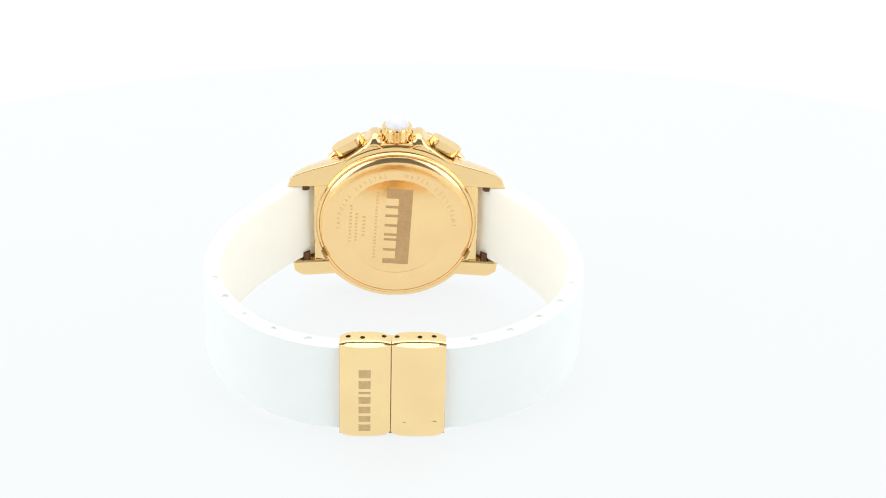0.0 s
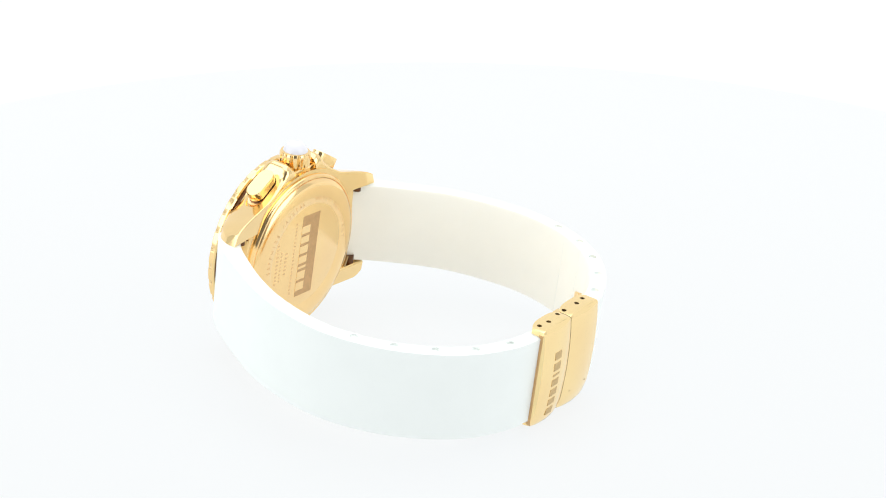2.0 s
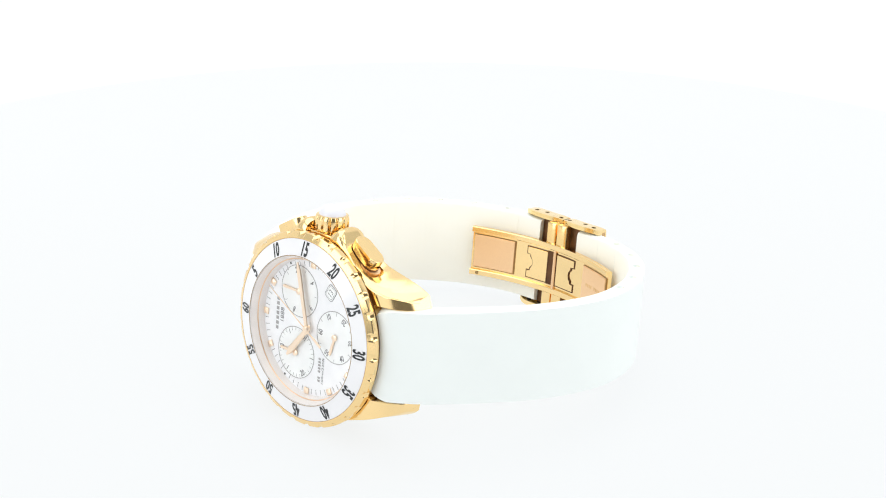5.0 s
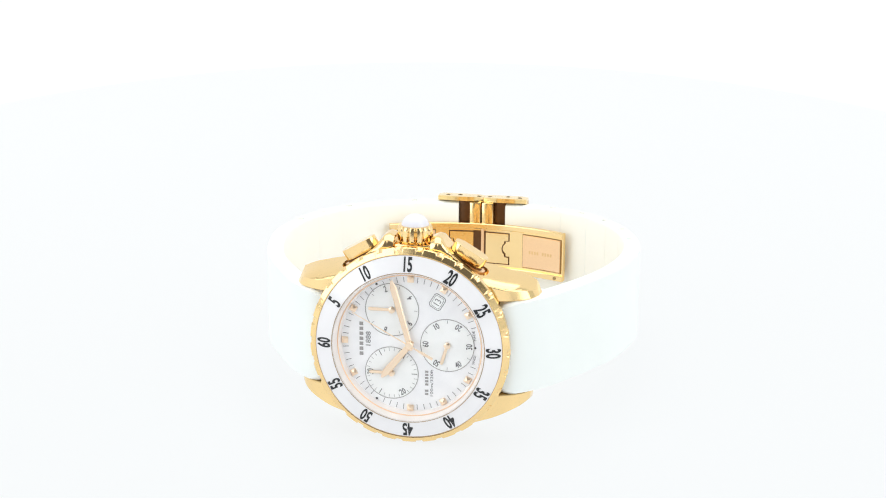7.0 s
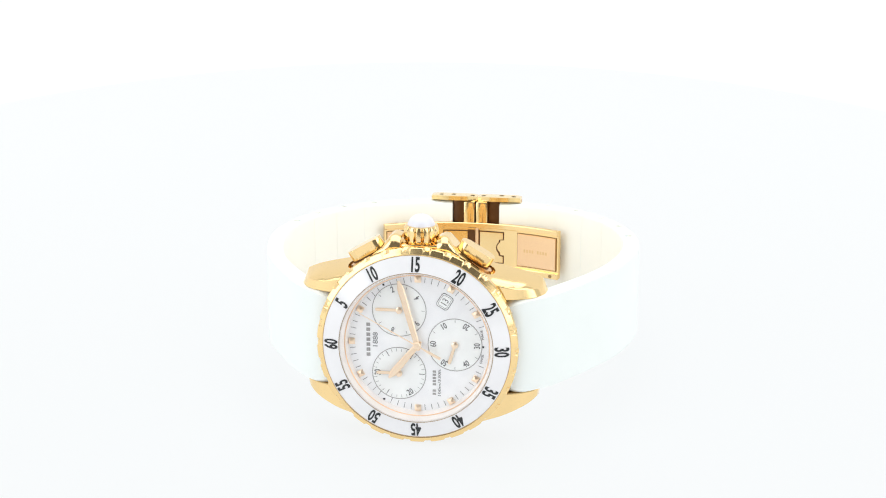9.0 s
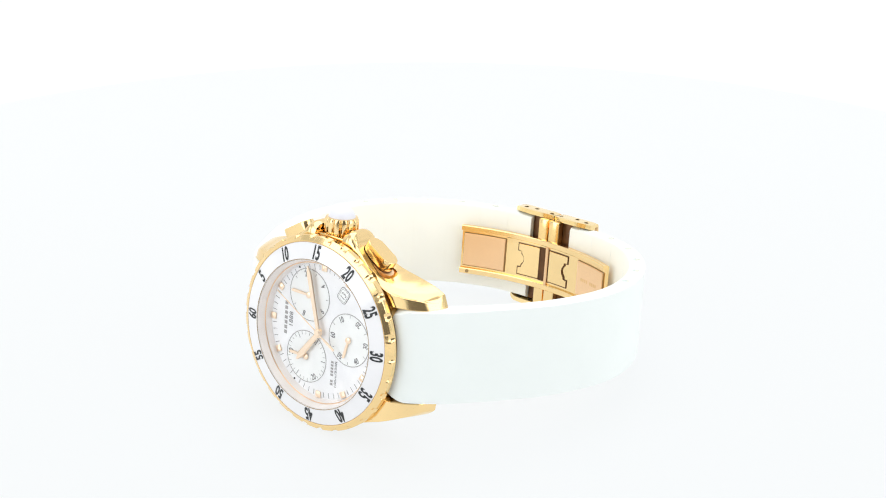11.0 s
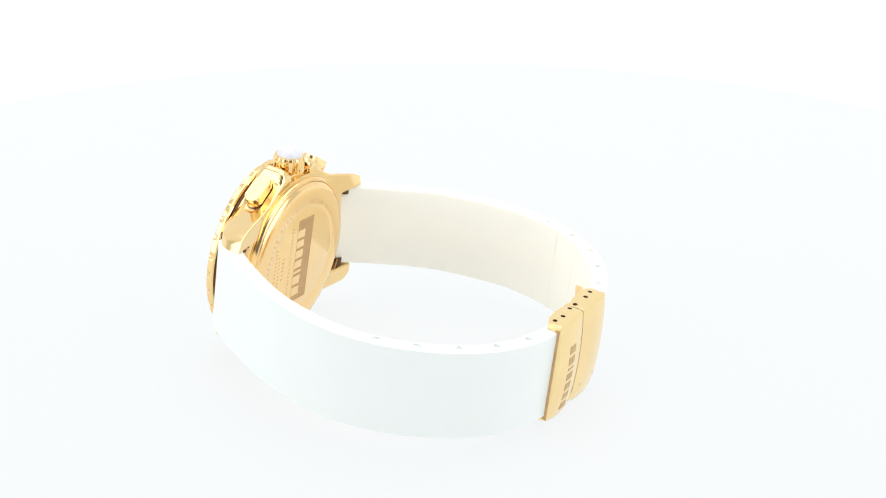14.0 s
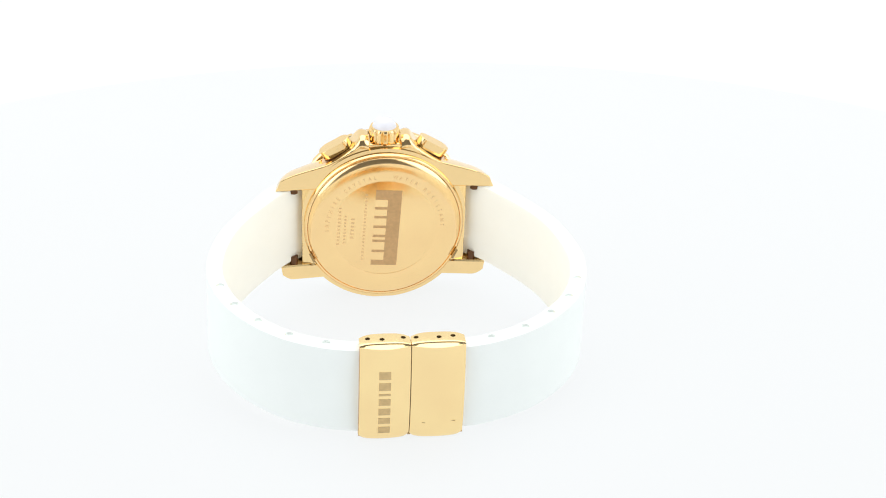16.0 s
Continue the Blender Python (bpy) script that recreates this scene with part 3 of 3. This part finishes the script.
def build_covers():
    """Two channel-shaped clasp covers over the strap ends, holes in both flanges."""
    for x0, x1, named in ((1.45, 10.95, True), (-8.8, 1.28, False)):
        w = x1 - x0
        bm = bmesh.new()
        rings = []
        n = 12
        for k in range(n + 1):
            u = k / n
            e = (2 * u - 1) ** 2
            zo = -76.45 + 0.55 * e
            zf = -72.0 - 1.0 * e ** 1.5
            yt, yb = 11.35 - 0.25 * e ** 3, -10.0 + 0.55 * e ** 4
            c = 0.1 + 0.85 * (1 - e)
            sec = [(yt, zf), (yt, zo + c + 0.5), (yt - 0.06, zo + c + 0.2), (yt - 0.2, zo + c + 0.03), (yt - 0.26, zo + c), (yt - 0.3 - 0.5 * c, zo + 0.03), (yt - 0.4 - 0.5 * c, zo), *[(y, zo + bow(y)) for y in (8.0, 6.0, 3.5, 0.7, -2.1, -4.6, -6.6)], (yb + 1.4, zo), (yb + 0.6, zo + 0.3), (yb + 0.15, zo + 0.8), (yb, zo + 1.5), (yb, zf),
                   (yb + 0.95, zf), (yb + 0.95, zo + 1.1), (yt - 1.15, zo + 1.1), (yt - 1.15, zo + 2.0), (yt - 0.95, zf)]
            rings.append([bm.verts.new((x0 + w * u, y, z)) for y, z in sec])
        for p, q in zip(rings, rings[1:]):
            m = len(p)
            for i in range(m):
                bm.faces.new((p[i], p[(i + 1) % m], q[(i + 1) % m], q[i]))
        bm.faces.new(rings[0])
        bm.faces.new(rings[-1])
        cutter = bmesh.new()
        holes = ((9.36, -73.6), (6.7, -74.0), (2.7, -73.5)) if named else ((0.3, -73.55), (-3.95, -73.8), (-6.6, -73.5))
        for x, z in holes:
            for y in (11.0, -9.7):
                v0 = len(cutter.verts)
                solid_lathe([(0.48, -1.3), (0.48, 1.3)], 16, None, cutter)
                cutter.verts.ensure_lookup_table()
                moved(cutter, Matrix.Translation((x, y, z)) @ Matrix.Rotation(radians(90), 4, "X"), cutter.verts[v0:])
        cover = part("clasp_cover", cut(bm, cutter), GOLD_CLASP, watch, "gold folding clasp cover", smooth=28)
        # Dark plug in each flange hole, the hole's shade put into its colour.
        for x, z in holes:
            for y in (10.55, -9.2):
                part("hole_plug", moved(solid_lathe([(0.46, -0.3), (0.46, 0.3)], 16), Matrix.Translation((x, y, z)) @ Matrix.Rotation(radians(90), 4, "X")), HOLE_SHADE, cover, smooth=0)
        if named:
            y = -7.9
            for wide in (1.5, 1.35, 1.5, 1.45, 0.45, 1.65, 1.65):
                mid, lean = y + wide / 2, math.atan2(bow(y + wide) - bow(y), wide)
                bar = moved(box(5.15, 7.4, -wide / 2, wide / 2, -0.02, 0.2), Matrix.Translation((0, mid, -76.45 + bow(mid))) @ Matrix.Rotation(lean, 4, "X"))
                part("name_bar", bar, ENGRAVED_PALE, cover, smooth=0)
                y += wide + 0.72
        else:
            for sx0, sy0, ln, tilt in ((-1.3, -5.9, 0.7, 0.0), (-6.6, -5.6, 1.4, 12.0)):
                part("scratch", moved(box(-ln / 2, ln / 2, -0.04, 0.04, -0.02, 0.05), at(sx0, sy0, -76.45 + bow(sy0) + 0.55 * (2 * (sx0 - x0) / w - 1) ** 2, tilt)), DARK_MARKS_GAPS, cover, smooth=0)
        # Added brown strip: dark reflection along the cover's outer end, put into colour.
        edge = (x1 - 0.5, x1 + 0.05) if named else (x0 - 0.05, x0 + 0.5)
        part("edge_shade_strip", box(edge[0], edge[1], -9.1, 10.4, -75.62, -74.7, 0.04, segs=1), ENGRAVED, cover, "added brown strip for the shaded cover edge")
        px = (1.3, 3.85) if named else (-1.4, 1.0)
        part("cover_post", box(px[0], px[1], -8.8, 10.3, -75.4, -71.3, 0.2), GOLD, cover)
        # Solid dark filler in place of the shaded opening beside the post.
        wx = (3.9, 6.3) if named else (-3.9, -1.45)
        part("window_filler", box(wx[0], wx[1], -8.6, 10.2, -75.3, -72.9, 0.1), CAVITY_SHADE, cover)
    # Dark filler behind the seam, the shade between the covers put into its colour.
    part("seam_filler", box(1.15, 1.6, -9.2, 9.6, -75.6, -73.0), DARK_MARKS_GAPS, watch)


def blade_path(x0, x1, off, n=24):
    """Arc of the folding blade under the strap: points (x, z)."""
    return [Vector((x0 + (x1 - x0) * k / n, -71.6 + off + (x0 + (x1 - x0) * k / n - 0.9) ** 2 / 78.0)) for k in range(n + 1)]


def slab(y0, y1, lo, hi, c=0.15):
    return lambda i, s: [(y0, lo + c), (y0 + c, lo), (y1 - c, lo), (y1, lo + c), (y1, hi - c), (y1 - c, hi), (y0 + c, hi), (y0, hi - c)]


def on_blade(bm, x, off):
    """Lay a flat piece drawn round the origin on the blade at x."""
    slope = math.atan(2 * (x - 0.9) / 78.0)
    return moved(bm, Matrix.Translation((x, 0, -71.6 + off + (x - 0.9) ** 2 / 78.0)) @ Matrix.Rotation(-slope, 4, "Y"))


def build_blades():
    blade = part("clasp_blade", ribbon(blade_path(-18.4, 20.2, 0), slab(-5.0, 5.7, -0.5, 0.3)), GOLD, watch, "curved gold folding clasp blade")
    for y0, y1 in ((4.6, 5.8), (-5.1, -3.9)):
        part("rail", ribbon(blade_path(-18.5, 20.3, 0), slab(y0, y1, 0.2, 1.0)), GOLD, blade)
    for x0, x1 in ((-17.8, -8.9), (10.9, 19.6)):
        # Darker ribbon under each panel puts the shade of its gap into colour.
        part("panel_gap", ribbon(blade_path(x0 - 0.15, x1 + 0.15, 0.1), slab(-3.45, 4.15, 0.1, 0.4)), DARK_MARKS_GAPS, blade)
        part("panel", ribbon(blade_path(x0, x1, 0.25), slab(-3.3, 4.0, 0.1, 0.5)), ROSE_BRUSHED, blade, "brushed rose-gold panel")
    plate = [(-2.6, -3.4), (2.6, -3.4), (2.6, -1.9), (1.7, -1.9), (1.7, -1.3), (1.15, -0.7), (1.0, 0), (1.15, 0.7), (1.7, 1.3), (1.7, 1.9), (2.6, 1.9), (2.6, 3.4), (-2.6, 3.4)]
    for x, sx in ((4.9, 1), (-3.1, -1)):
        gap = [(-2.75, -3.55), (2.75, -3.55), (2.75, -1.72), (1.88, -1.72), (1.88, -1.2), (1.33, -0.6), (1.18, 0), (1.33, 0.6), (1.88, 1.2), (1.88, 1.72), (2.75, 1.72), (2.75, 3.55), (-2.75, 3.55)]
        # Dark outline under the hinge plate, painted in place of the gap's shade.
        part("plate_gap", on_blade(prism([(sx * px * 1.02, py * 1.01 + 0.35) for px, py in gap], 0.2, 0.52), x, 0), CAVITY_SHADE, blade, smooth=0)
        part("hinge_plate", on_blade(prism([(sx * px, py + 0.35) for px, py in plate], 0.3, 0.62, 0.06, 1), x, 0), GOLD, blade)
    # The slot is a dark ribbon, its inner shade put into the colour.
    part("slot", ribbon(blade_path(-0.5, 2.3, 0.0, 4), slab(-3.5, 4.2, 0.0, 0.36)), CAVITY_SHADE, blade)
    part("hinge_pin", moved(solid_lathe([(0.4, -4.6), (0.4, 4.6)], 16), Matrix.Translation((1.6, 0.35, -71.15)) @ Matrix.Rotation(radians(90), 4, "X")), ROSE_BRUSHED, blade)
    for k in range(9):
        if k != 4:
            part("engraved_mark", on_blade(moved(box(-0.2, 0.2, -0.35, 0.35, 0.6, 0.77), Matrix.Translation((0, 0.3, 0))), 12.6 + 0.62 * k, 0), FAINT, blade, smooth=0)
    for x in (-16.9, 18.7):
        part("rivet", on_blade(moved(solid_lathe([(0.42, 0.9), (0.38, 1.12)], 16), Matrix.Translation((0, -4.5, 0))), x, 0), DARK_MARKS_GAPS, blade)


build_case()
build_bezel()
build_dial()
build_crown()
build_pushers()
build_caseback()
build_strap(SIX, HOLES_SIX, 1)
build_strap(TWELVE, HOLES_TWELVE, -1)
build_covers()
build_blades()

# ---------------------------------------------------------------- what moves
TURN = [(0.0, 0.0), (0.5, 12.97), (1.0, 27.09), (1.5, 39.97), (2.0, 54.01), (2.5, 67.0), (3.0, 81.0), (3.5, 93.95), (4.0, 107.6), (4.2, 113.3), (4.7, 126.6), (4.9, 131.4), (5.3, 140.25), (5.8, 149.6), (6.3, 157.57), (6.5, 160.55), (7.0, 167.21),
        (7.5, 172.15), (8.0, 176.01), (8.1, 176.4), (8.2, 176.0), (8.5, 174.1), (9.0, 169.46), (9.2, 167.22), (9.7, 160.55), (9.9, 157.57), (10.4, 149.6), (10.9, 140.25), (11.3, 131.4), (11.5, 126.67), (12.0, 113.45), (12.5, 100.13), (13.0, 86.1), (13.5, 72.9), (14.0, 59.53),
        (14.5, 46.54), (15.0, 32.42), (15.5, 19.39), (16.0, 5.46)]


def motions():
    walk(watch, [(t, turn_z(a) @ WATCH) for t, a in TURN])
    walk(turntable, [(t, turn_z(a)) for t, a in TURN])


motions()
